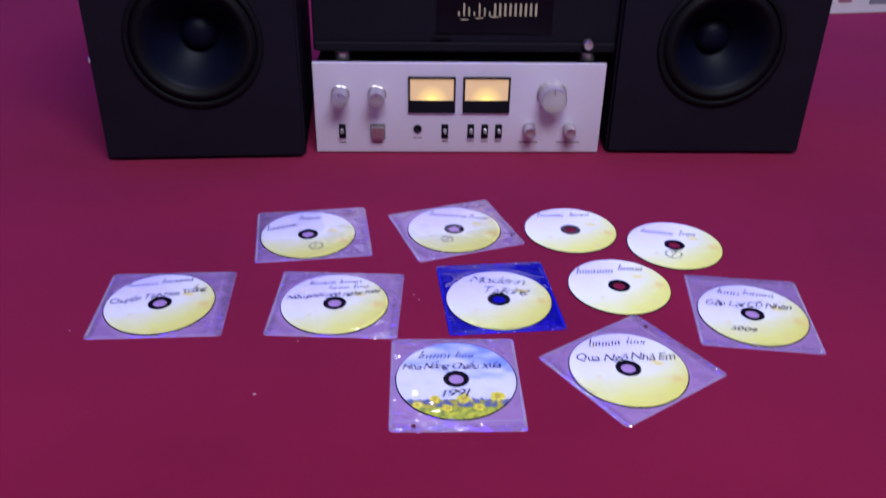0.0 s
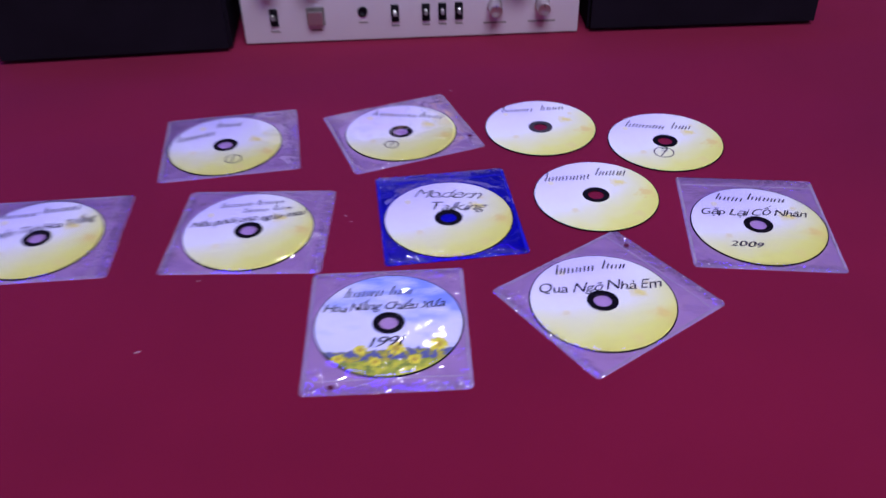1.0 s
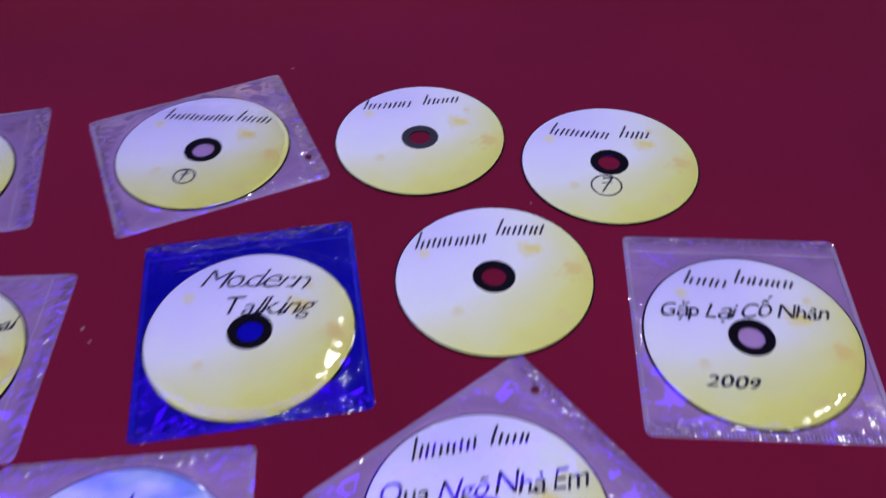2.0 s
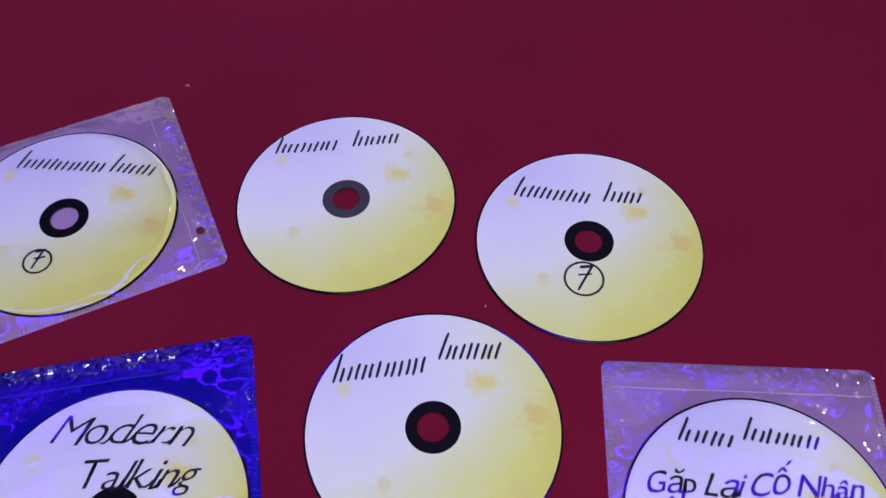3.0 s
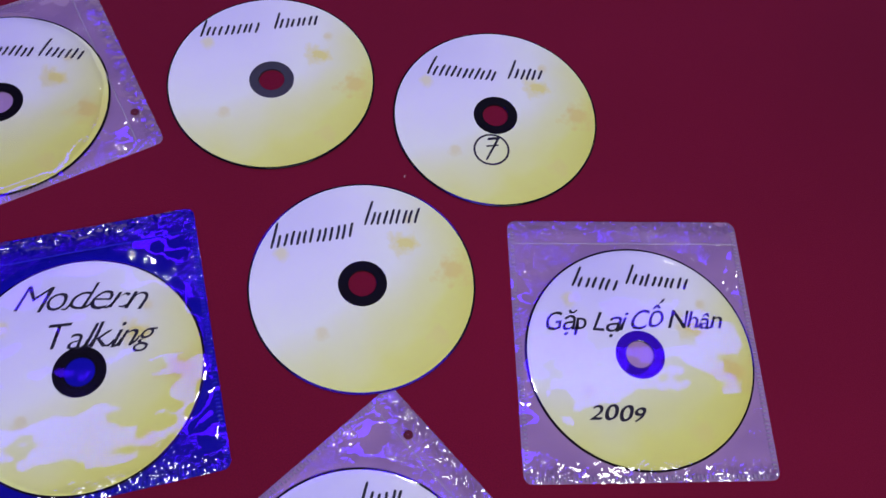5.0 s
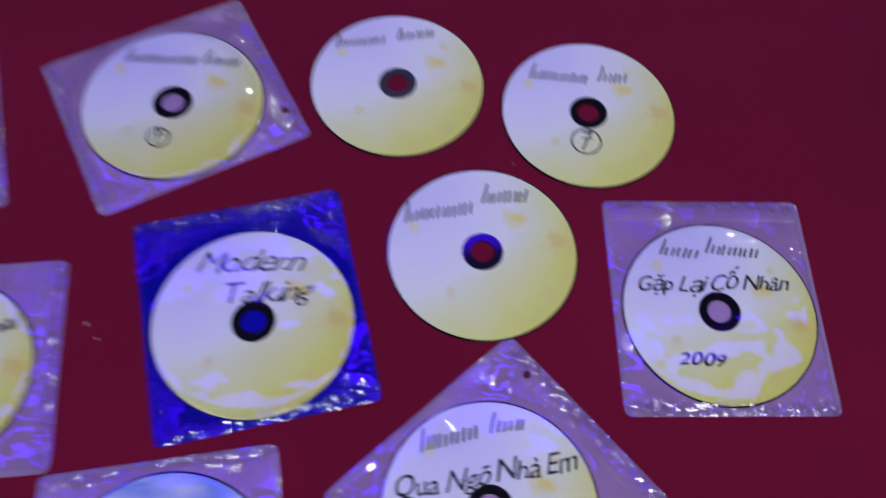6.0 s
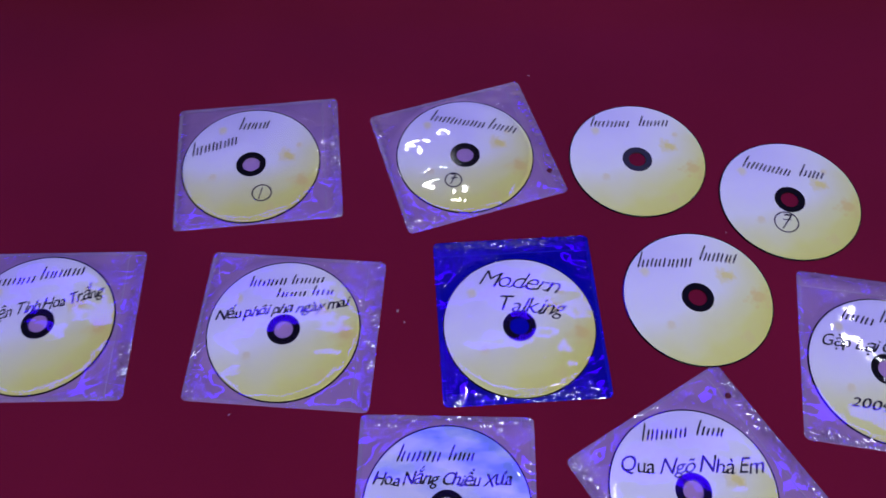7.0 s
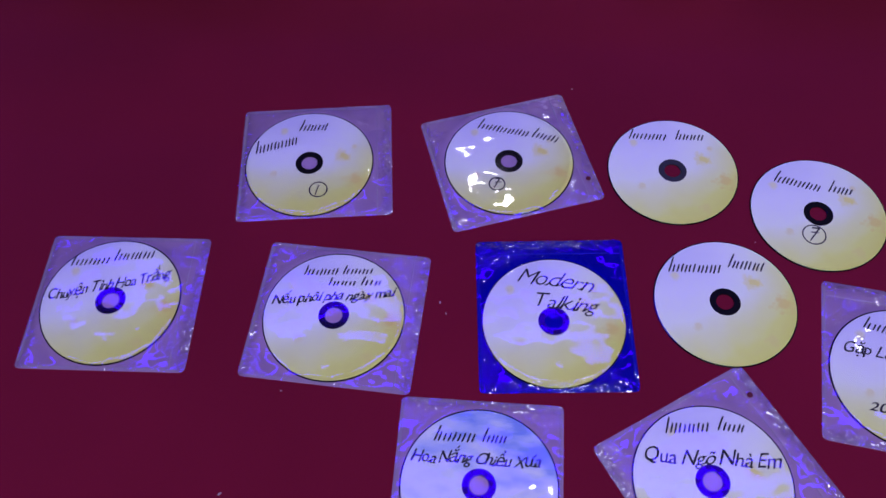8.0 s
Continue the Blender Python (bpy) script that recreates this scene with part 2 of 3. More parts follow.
def film_material(name, tint, crinkle, gloss):
    """Clear crinkled plastic film: see-through, with gloss by angle, the more where it lies loose in several layers."""
    m = bpy.data.materials.new(name)
    m.use_nodes = True
    nt = m.node_tree
    nt.nodes.remove(nt.nodes["Principled BSDF"])
    vec = flat_vector(nt)
    over = nt.nodes.new("ShaderNodeVectorMath")
    over.operation = "DISTANCE"
    over.inputs[1].default_value = (0, -0.006, 0)
    nt.links.new(vec, over.inputs[0])
    loose = nt.nodes.new("ShaderNodeMapRange")
    loose.inputs["From Min"].default_value, loose.inputs["From Max"].default_value = 0.058, 0.067
    nt.links.new(over.outputs["Value"], loose.inputs["Value"])
    # each sleeve has crinkles of its own, and sharp puckers along its heat seals
    info, own = nt.nodes.new("ShaderNodeObjectInfo"), nt.nodes.new("ShaderNodeVectorMath")
    own.operation = "ADD"
    nt.links.new(vec, own.inputs[0])
    nt.links.new(math_node(nt, "MULTIPLY", info.outputs["Random"], 7.0), own.inputs[1])
    spot = own.outputs[0]
    axes = nt.nodes.new("ShaderNodeSeparateXYZ")
    nt.links.new(vec, axes.inputs[0])
    seal = nt.nodes.new("ShaderNodeMapRange")
    seal.inputs["From Min"].default_value, seal.inputs["From Max"].default_value = 0.062, 0.067
    nt.links.new(math_node(nt, "ABSOLUTE", axes.outputs["Y"], 0.0), seal.inputs["Value"])

    def relief(scale, detail, amount):
        return math_node(nt, "MULTIPLY", math_node(nt, "SUBTRACT", noise_node(nt, spot, scale, detail), 0.5), amount)

    patch = nt.nodes.new("ShaderNodeMapRange")
    patch.inputs["From Min"].default_value, patch.inputs["From Max"].default_value = 0.50, 0.60
    nt.links.new(noise_node(nt, spot, 30, 1), patch.inputs["Value"])
    # long slack waves everywhere, crumples in patches beside the disc, creases where the film is pinched
    slack = math_node(nt, "ADD", relief(25, 1, 0.36), relief(70, 1, 0.05))
    crumple = math_node(nt, "MULTIPLY", math_node(nt, "ADD", relief(50, 1, 0.34), math_node(nt, "MULTIPLY", relief(190, 2, 0.32), patch.outputs[0])), loose.outputs[0])
    pucker = math_node(nt, "MULTIPLY", math_node(nt, "MULTIPLY", relief(190, 1, 0.85), seal.outputs[0]), math_node(nt, "ADD", math_node(nt, "MULTIPLY", patch.outputs[0], 0.5), 0.5))
    height = math_node(nt, "ADD", math_node(nt, "ADD", slack, crumple), pucker)
    bump = nt.nodes.new("ShaderNodeBump")
    bump.inputs["Strength"].default_value, bump.inputs["Distance"].default_value = crinkle, 0.006
    nt.links.new(height, bump.inputs["Height"])
    see = nt.nodes.new("ShaderNodeBsdfTransparent")
    see.inputs[0].default_value = (*tint, 1)
    shine = nt.nodes.new("ShaderNodeBsdfGlossy")
    shine.inputs["Roughness"].default_value = 0.028
    nt.links.new(bump.outputs[0], shine.inputs["Normal"])
    fres = nt.nodes.new("ShaderNodeFresnel")
    fres.inputs["IOR"].default_value = 1.5
    nt.links.new(bump.outputs[0], fres.inputs["Normal"])
    fac = math_node(nt, "MINIMUM", math_node(nt, "MULTIPLY", math_node(nt, "MULTIPLY", fres.outputs[0], math_node(nt, "ADD", math_node(nt, "MULTIPLY", loose.outputs[0], gloss), 1.7)), math_node(nt, "ADD", math_node(nt, "MULTIPLY", seal.outputs[0], 0.6), 1.0)), 0.5)
    mixer = nt.nodes.new("ShaderNodeMixShader")
    nt.links.new(fac, mixer.inputs[0])
    nt.links.new(see.outputs[0], mixer.inputs[1])
    nt.links.new(shine.outputs[0], mixer.inputs[2])
    nt.links.new(mixer.outputs[0], nt.nodes["Material Output"].inputs["Surface"])
    return m


def glow_material(name, near, far, strength, centre, reach):
    """A lit dial: lamp glow strongest at its foot."""
    m = bpy.data.materials.new(name)
    m.use_nodes = True
    nt = m.node_tree
    b = nt.nodes["Principled BSDF"]
    tc = nt.nodes.new("ShaderNodeTexCoord")
    d = nt.nodes.new("ShaderNodeVectorMath")
    d.operation = "DISTANCE"
    nt.links.new(tc.outputs["Object"], d.inputs[0])
    d.inputs[1].default_value = centre
    c = ramp(nt, math_node(nt, "DIVIDE", d.outputs["Value"], reach), [(0.0, near), (0.35, tuple((a + 2 * z) / 3 for a, z in zip(near, far))), (1.0, far)])
    nt.links.new(c, b.inputs["Emission Color"])
    b.inputs["Emission Strength"].default_value = strength
    b.inputs["Base Color"].default_value = (0.32, 0.25, 0.17, 1)
    b.inputs["Roughness"].default_value = 0.3
    return m


MEADOW, SKY = meadow_print(), sky_print()
BACK_CLEAR = backing_material("milky_backing", (0.65, 0.42, 0.73), 0.30)
BACK_BLUE = backing_material("blue_backing", (0.0015, 0.0005, 0.42), 0.04)
FILM = film_material("clear_film", (0.98, 0.97, 1.0), 0.9, 2.4)
SEAM = backing_material("sealed_edge", (0.58, 0.50, 0.68), 0.4, 0.16)
SEAM_BLUE = backing_material("sealed_blue_edge", (0.03, 0.025, 0.70), 0.2, 0.16)
DIAL = glow_material("meter_glow", (1.0, 0.70, 0.12), (0.26, 0.15, 0.07), 1.25, (0, 0, 0.018), 0.026)
DISPLAY = glow_material("display_glow", (0.75, 0.72, 0.62), (0.5, 0.48, 0.42), 0.1, (0, 0, 0), 0.2)

# building helpers


def part(name, bm, mat, parent=None, label="", at=None, smooth=False):
    me = bpy.data.meshes.new(name)
    bm.to_mesh(me)
    bm.free()
    for m in mat if isinstance(mat, (list, tuple)) else [mat]:
        me.materials.append(m)
    if smooth:
        me.shade_smooth()
    ob = new(name, me)
    if parent:
        ob.parent = parent
    if at is not None:
        ob.matrix_basis = at if isinstance(at, Matrix) else Matrix.Translation(at)
    if label:
        ob["label"] = label
    return ob


def thing(name, at, label, category, group="", kind=""):
    ob = new(name)
    ob.empty_display_size = 0.05
    ob.matrix_basis = at
    return tagged(ob, label, category, group, kind)


def box(x0, x1, y0, y1, z0, z1, bevel=0.0, bm=None):
    """A box, its edges rounded by bevel, added to bm."""
    b = bmesh.new()
    bmesh.ops.create_cube(b, size=1)
    for v in b.verts:
        v.co = Vector(((x0 + x1) / 2 + v.co.x * (x1 - x0), (y0 + y1) / 2 + v.co.y * (y1 - y0), (z0 + z1) / 2 + v.co.z * (z1 - z0)))
    if bevel:
        bmesh.ops.bevel(b, geom=list(b.edges), offset=bevel, segments=2, affect="EDGES", profile=0.5)
    if bm is None:
        return b
    me = bpy.data.meshes.new("scratch")
    b.to_mesh(me)
    b.free()
    bm.from_mesh(me)
    bpy.data.meshes.remove(me)
    return bm


def lathe(profile, steps=64, flutes=0, depth=0.0, closed=False):
    """Turns a profile of (radius, forward) about the forward axis -y; flutes cut grooves of that depth."""
    bm = bmesh.new()
    rings = []
    for r, f in profile:
        if r < 1e-6:
            rings.append([bm.verts.new((0, -f, 0))])
            continue
        ring = []
        for k in range(steps):
            a = 2 * math.pi * k / steps
            rr = r - (depth * (0.5 + 0.5 * math.cos(a * flutes)) if flutes else 0)
            ring.append(bm.verts.new((rr * math.cos(a), -f, rr * math.sin(a))))
        rings.append(ring)
    pairs = list(zip(rings, rings[1:])) + ([(rings[-1], rings[0])] if closed else [])
    for a, b in pairs:
        for k in range(steps):
            j = (k + 1) % steps
            if len(a) == 1 and len(b) == 1:
                break
            if len(a) == 1:
                bm.faces.new((a[0], b[j], b[k]))
            elif len(b) == 1:
                bm.faces.new((a[k], a[j], b[0]))
            else:
                bm.faces.new((a[k], a[j], b[j], b[k]))
    bmesh.ops.recalc_face_normals(bm, faces=bm.faces)
    return bm


def flat_ring(r0, r1, z0, z1, steps=96):
    """A flat washer lying in the xy plane."""
    bm = bmesh.new()
    loops = [[bm.verts.new((r * math.cos(2 * math.pi * k / steps), r * math.sin(2 * math.pi * k / steps), z)) for k in range(steps)]
             for r, z in ((r0, z0), (r1, z0), (r1, z1), (r0, z1))]
    for i in range(4):
        a, b = loops[i], loops[(i + 1) % 4]
        for k in range(steps):
            j = (k + 1) % steps
            bm.faces.new((a[k], a[j], b[j], b[k]))
    bmesh.ops.recalc_face_normals(bm, faces=bm.faces)
    return bm


def tube(points, radius, sides=8):
    """A cable along the points."""
    bm = bmesh.new()
    pts = [Vector(p) for p in points]
    rings = []
    for i, p in enumerate(pts):
        d = (pts[min(i + 1, len(pts) - 1)] - pts[max(i - 1, 0)]).normalized()
        u = d.cross(Vector((0, 0, 1))).normalized()
        w = u.cross(d)
        rings.append([bm.verts.new(p + radius * (math.cos(2 * math.pi * k / sides) * u + math.sin(2 * math.pi * k / sides) * w)) for k in range(sides)])
    for a, b in zip(rings, rings[1:]):
        for k in range(sides):
            bm.faces.new((a[k], a[(k + 1) % sides], b[(k + 1) % sides], b[k]))
    bm.faces.new(rings[0][::-1])
    bm.faces.new(rings[-1])
    return bm


# the room
X0, X1, Y0, Y1, H = -2.6, 3.0, -2.0, 4.4, 2.8
fl = bmesh.new()
bmesh.ops.create_grid(fl, x_segments=120, y_segments=120, size=0.5)
for v in fl.verts:
    v.co.x, v.co.y = X0 + (v.co.x + 0.5) * (X1 - X0), Y0 + (v.co.y + 0.5) * (Y1 - Y0)
tagged(part("floor", fl, CARPET), "crimson red felt carpet covering the whole floor", "floor", kind="structure")
for name, a in (("wall_north", (X0 - 0.1, X1 + 0.1, Y1, Y1 + 0.1, 0, H)), ("wall_south", (X0 - 0.1, X1 + 0.1, Y0 - 0.1, Y0, 0, H)),
                ("wall_west", (X0 - 0.1, X0, Y0, Y1, 0, H)), ("wall_east", (X1, X1 + 0.1, Y0, Y1, 0, H))):
    tagged(part(name, box(*a), WALL), "plain grey plaster wall closing the room", "wall", kind="structure")
tagged(part("ceiling", box(X0 - 0.1, X1 + 0.1, Y0 - 0.1, Y1 + 0.1, H, H + 0.1), WALL), "plain pale ceiling over the room", "ceiling", kind="structure")

# loudspeakers


def loudspeaker(x, y, turn, width, wx, wz, wr, label):
    """Origin at the middle of the front's foot; the front faces -y."""
    top = thing("loudspeaker", pose(x, y, 0, 0, 0, turn), label, "loudspeaker", "pair of loudspeakers")
    h = width / 2
    shell = box(-h, h, 0.075, 0.27, 0.004, 0.47, 0.003)
    for a in ((-h, h, 0.004, 0.016), (-h, h, 0.458, 0.47), (-h, -h + 0.012, 0.016, 0.458), (h - 0.012, h, 0.016, 0.458)):
        box(a[0], a[1], 0.012, 0.0749, a[2], a[3], 0, shell)
    part("cabinet", shell, BLACK_ASH, top, "black vinyl-covered box")
    # front panel with a round opening for the woofer
    bm = bmesh.new()
    steps = 64
    inner, outer, back = [], [], []
    for k in range(steps):
        a = 2 * math.pi * (k + 0.5) / steps
        c, s = math.cos(a), math.sin(a)
        inner.append(bm.verts.new((wx + wr * c, 0, wz + wr * s)))
        back.append(bm.verts.new((wx + wr * c, 0.012, wz + wr * s)))
        reach = min((h - 0.003 - wx * (1 if c > 0 else -1)) / max(abs(c), 1e-6), ((0.467 - wz) if s > 0 else (wz - 0.007)) / max(abs(s), 1e-6))
        outer.append(bm.verts.new((wx + reach * c, 0, wz + reach * s)))
    for qx, qz in ((-h + 0.003, 0.007), (h - 0.003, 0.007), (-h + 0.003, 0.467), (h - 0.003, 0.467)):
        v = min(outer, key=lambda o: (o.co.x - qx) ** 2 + (o.co.z - qz) ** 2)
        v.co.x, v.co.z = qx, qz
    for k in range(steps):
        j = (k + 1) % steps
        bm.faces.new((inner[k], inner[j], outer[j], outer[k]))
        bm.faces.new((inner[j], inner[k], back[k], back[j]))
    edge = bmesh.ops.extrude_edge_only(bm, edges=[e for e in bm.edges if e.is_boundary and all(v in outer for v in e.verts)])
    for v in edge["geom"]:
        if isinstance(v, bmesh.types.BMVert):
            v.co.y = 0.0115
    bmesh.ops.recalc_face_normals(bm, faces=bm.faces)
    part("front_panel", bm, BAFFLE, top)
    woofer = part("woofer", lathe([(wr + 0.004, 0.0005), (wr + 0.003, 0.004), (wr - 0.004, 0.0045), (wr - 0.006, 0.001)], closed=True), RUBBER, top, "black woofer with rubber surround", (wx, 0, wz), True)
    arc = [(wr - 0.006 - 0.018 * k / 8, 0.001 + 0.007 * math.sin(math.pi * k / 8)) for k in range(9)]
    part("surround", lathe(arc), RUBBER, woofer, "", None, True)
    part("cone", lathe([(wr - 0.024, 0.001), (wr - 0.030, -0.005), (0.055, -0.026), (0.026, -0.050)]), CONE, woofer, "glossy dark cone", None, True)
    part("dust_cap", lathe([(0.027, -0.0495), (0.024, -0.042), (0.017, -0.036), (0.009, -0.033), (0, -0.032)]), CONE, woofer, "", None, True)
    for fx in (-h + 0.03, h - 0.03):
        for fy in (0.04, 0.24):
            part("foot", box(fx - 0.012, fx + 0.012, fy - 0.012, fy + 0.012, 0, 0.0045), RUBBER, top)
    return top


loudspeaker(-0.2475, 1.2815, 2.5, 0.296, 0.002, 0.183, 0.094, "black box loudspeaker standing beside the silver amplifier")
loudspeaker(0.5200, 1.3035, -0.6, 0.304, 0.0, 0.176, 0.091, "black box loudspeaker with a dark woofer, on the carpet")

# amplifier: front plane at y = AY
AX0, AX1, AY, AH = -0.084, 0.3545, 1.309, 0.145
amp = thing("amplifier", pose(0, AY, 0), "silver stereo amplifier with two amber-lit meters on the carpet", "amplifier")
part("body", box(AX0 + 0.006, AX1 - 0.006, 0.0065, 0.30, 0.008, AH - 0.004, 0.002), BLACK_METAL, amp, "black steel casing")
part("faceplate", box(AX0, AX1, 0, 0.006, 0.002, AH, 0.0012), ALUMINIUM, amp, "brushed silver aluminium front")
for fx in (AX0 + 0.05, AX1 - 0.05):
    for fy in (0.05, 0.26):
        part("foot", box(fx - 0.015, fx + 0.015, fy - 0.015, fy + 0.015, 0, 0.0085), RUBBER, amp)


def rect_loop(x0, x1, z0, z1, wide, deep, y):
    """A rectangular rim standing out from the front."""
    bm = bmesh.new()
    for a in ((x0, x1, z1 - wide, z1), (x0, x1, z0, z0 + wide), (x0, x0 + wide, z0 + wide, z1 - wide), (x1 - wide, x1, z0 + wide, z1 - wide)):
        box(a[0], a[1], y - deep, y, a[2], a[3], 0, bm)
    return bm


for mx in (0.0935, 0.176):
    meter = part("level_meter", rect_loop(-0.0355, 0.0355, 0, 0.056, 0.0028, 0.004, -0.0003), BLACK_PLASTIC, amp, "amber-lit level meter in black rim", (mx, 0, 0.068))
    part("dial", box(-0.0327, 0.0327, -0.0015, -0.0008, 0.019, 0.0532), DIAL, meter, "glowing amber dial")
    part("lower_cover", box(-0.0327, 0.0327, -0.0026, -0.0008, 0.0028, 0.0188), BLACK_PLASTIC, meter)


def knob(x, z, r, out, flutes, label):
    """A turned knob with a skirt, a fluted grip and a dished cap."""
    grip = part("knob", lathe([(r * 1.12, 0), (r * 1.12, 0.003), (r * 1.02, 0.004), (r, 0.006), (r * 0.96, out - 0.0015), (r * 0.9, out), (r * 0.8, out)], 96, flutes, r * 0.05), KNOB_METAL, amp, label, (x, -0.0002, z), False)
    part("cap", lathe([(r * 0.81, out - 0.0006), (r * 0.5, out - 0.0012), (0, out - 0.0014)], 48), KNOB_METAL, grip, "", None, True)
    part("pointer", box(-0.0006, 0.0006, -out - 0.0003, -out + 0.0014, r * 0.45, r * 0.88), PRINT_GREY, grip)


knob(-0.044, 0.097, 0.0125, 0.031, 24, "fluted silver selector knob")
knob(0.011, 0.097, 0.0125, 0.031, 24, "fluted silver selector knob")
knob(0.275, 0.097, 0.0205, 0.030, 40, "large silver volume knob")
knob(0.244, 0.042, 0.0090, 0.022, 20, "small silver knob")
knob(0.306, 0.042, 0.0090, 0.022, 20, "small silver knob")


def lever_switch(x, z):
    slot = part("lever_switch", rect_loop(-0.0052, 0.0052, -0.0115, 0.0115, 0.0016, 0.0015, -0.0002), BLACK_PLASTIC, amp, "small lever switch in a black slot", (x, 0, z))
    part("slot", box(-0.0036, 0.0036, -0.0006, -0.0002, -0.0099, 0.0099), BLACK_PLASTIC, slot)
    lev = box(-0.0022, 0.0022, -0.013, -0.0006, -0.0035, 0.0035, 0.0008)
    bmesh.ops.rotate(lev, verts=lev.verts, cent=(0, 0, 0), matrix=Matrix.Rotation(radians(-18), 3, "X"))
    part("lever", lev, KNOB_METAL, slot, "silver lever")


for lx in (-0.043, 0.114, 0.154, 0.1755, 0.197):
    lever_switch(lx, 0.037)
button = part("push_button", rect_loop(-0.0115, 0.0115, -0.0115, 0.0115, 0.0016, 0.002, -0.0002), PRINT_GREY, amp, "square silver push button", (0.011, 0, 0.037))
part("key", box(-0.0095, 0.0095, -0.010, -0.0002, -0.0095, 0.0095, 0.001), KNOB_METAL, button)
part("headphone_jack", lathe([(0.0065, 0), (0.0065, 0.002), (0.0045, 0.0025), (0.0042, 0.0012), (0, 0.001)], 32), BLACK_PLASTIC, amp, "round black socket", (0.072, -0.0002, 0.041), True)
for bx, bz, bw in ((-0.043, 0.018, 0.012), (0.011, 0.018, 0.014), (0.072, 0.026, 0.012), (0.114, 0.020, 0.010), (0.154, 0.020, 0.010),
                   (0.1755, 0.020, 0.010), (0.197, 0.020, 0.010), (0.244, 0.019, 0.030), (0.306, 0.019, 0.036)):
    part("print_bar", box(bx - bw / 2, bx + bw / 2, -0.0004, -0.0001, bz - 0.0009, bz + 0.0009), PRINT_GREY, amp)

# black deck that stands on the amplifier
deck = thing("tuner_deck", pose(0, AY + 0.018, AH - 0.004), "black audio deck with a dark display, on the amplifier", "audio deck")
DX0, DX1 = -0.082, 0.368
part("body", box(DX0 + 0.004, DX1 - 0.004, 0.012, 0.25, 0.014, 0.135, 0.002), BLACK_METAL, deck)
part("front_panel", box(DX0, DX1, 0, 0.0115, 0.017, 0.138, 0.002), BLACK_PLASTIC, deck)
part("lower_ledge", box(DX0 + 0.002, DX1 - 0.002, -0.006, -0.0002, 0.017, 0.031, 0.002), BLACK_METAL, deck)
glass = part("display_window", box(0.100, 0.270, -0.003, -0.0003, 0.044, 0.110, 0.0008), DARK_GLASS, deck, "dark glass display window")
for k in range(16):
    w, hh = (0.0028, 0.018) if k > 6 else (0.0022, 0.006 + 0.012 * ((k * 5) % 3) / 2)
    x = 0.132 + 0.0075 * k
    part("display_bar", box(x - w / 2, x + w / 2, -0.0036, -0.0032, 0.070, 0.070 + hh), DISPLAY, glass)
for k in range(3):
    part("display_bar", box(0.134 + 0.022 * k, 0.146 + 0.022 * k, -0.0036, -0.0032, 0.064 + 0.002 * k, 0.0655 + 0.002 * k), DISPLAY, glass)
for fx in (-0.040, 0.329):
    for fy in (0.012, 0.22):
        foot = lathe([(0.0, 0), (0.011, 0), (0.0125, 0.003), (0.0125, 0.013), (0.011, 0.0165), (0, 0.0165)], 32)
        bmesh.ops.rotate(foot, verts=foot.verts, cent=(0, 0, 0), matrix=Matrix.Rotation(radians(-90), 3, "X"))
        part("foot", foot, KNOB_METAL, deck, "round silver foot", (fx, fy, 0.0), True)

part("knob", lathe([(0.0075, 0), (0.0075, 0.010), (0.0066, 0.0115), (0, 0.0118)], 32, 16, 0.0005), KNOB_METAL, deck, "small silver knob", (0.324, -0.0062, 0.031))
part("push_button", box(0.093, 0.122, -0.0035, -0.0002, 0.034, 0.041, 0.0008), RUBBER, deck)

# cables and the box behind
cable = thing("speaker_cable", pose(-0.562, 1.745, 0), "thin speaker cable with a white plug on the carpet", "cable")
part("plug", box(-0.006, 0.006, -0.012, 0.014, 0, 0.011, 0.003), WHITE_PLASTIC, cable, "white plastic plug")
part("wire", tube([(0.0, 0.013, 0.006), (0.02, 0.06, 0.004), (0.08, 0.08, 0.003), (0.16, 0.03, 0.003), (0.24, -0.06, 0.003), (0.27, -0.16, 0.004), (0.29, -0.19, 0.05)], 0.0025), BLACK_PLASTIC, cable)
cable = thing("signal_cable", pose(-0.092, 1.50, 0), "grey signal cable with pale plug behind the amplifier", "cable")
part("wire", tube([(-0.004, 0.16, 0.003), (-0.002, 0.06, 0.003), (0.0, 0.0, 0.008), (0.002, -0.03, 0.03), (0.004, -0.04, 0.07)], 0.003), CARD_GREY, cable)
part("plug", box(-0.005, 0.007, -0.05, -0.034, 0.05, 0.075, 0.003), WHITE_PLASTIC, cable)
carton = thing("carton", pose(1.27, 2.16, 0, 0, 0, 8), "white printed cardboard carton on the carpet", "carton")
part("shell", box(-0.26, 0.26, 0, 0.3, 0.0, 0.16, 0.003), CARDBOARD, carton)
for x, w, z, hh, mat in ((-0.21, 0.03, 0.03, 0.012, CARD_PRINT), (-0.16, 0.035, 0.028, 0.016, CARD_PRINT), (-0.06, 0.07, 0.022, 0.03, CARD_GREY), (0.04, 0.05, 0.03, 0.02, CARD_PRINT), (0.13, 0.08, 0.03, 0.014, CARD_GREY)):
    part("print_bar", box(x - w / 2, x + w / 2, -0.0008, -0.0002, z, z + hh), mat, carton)

# writing


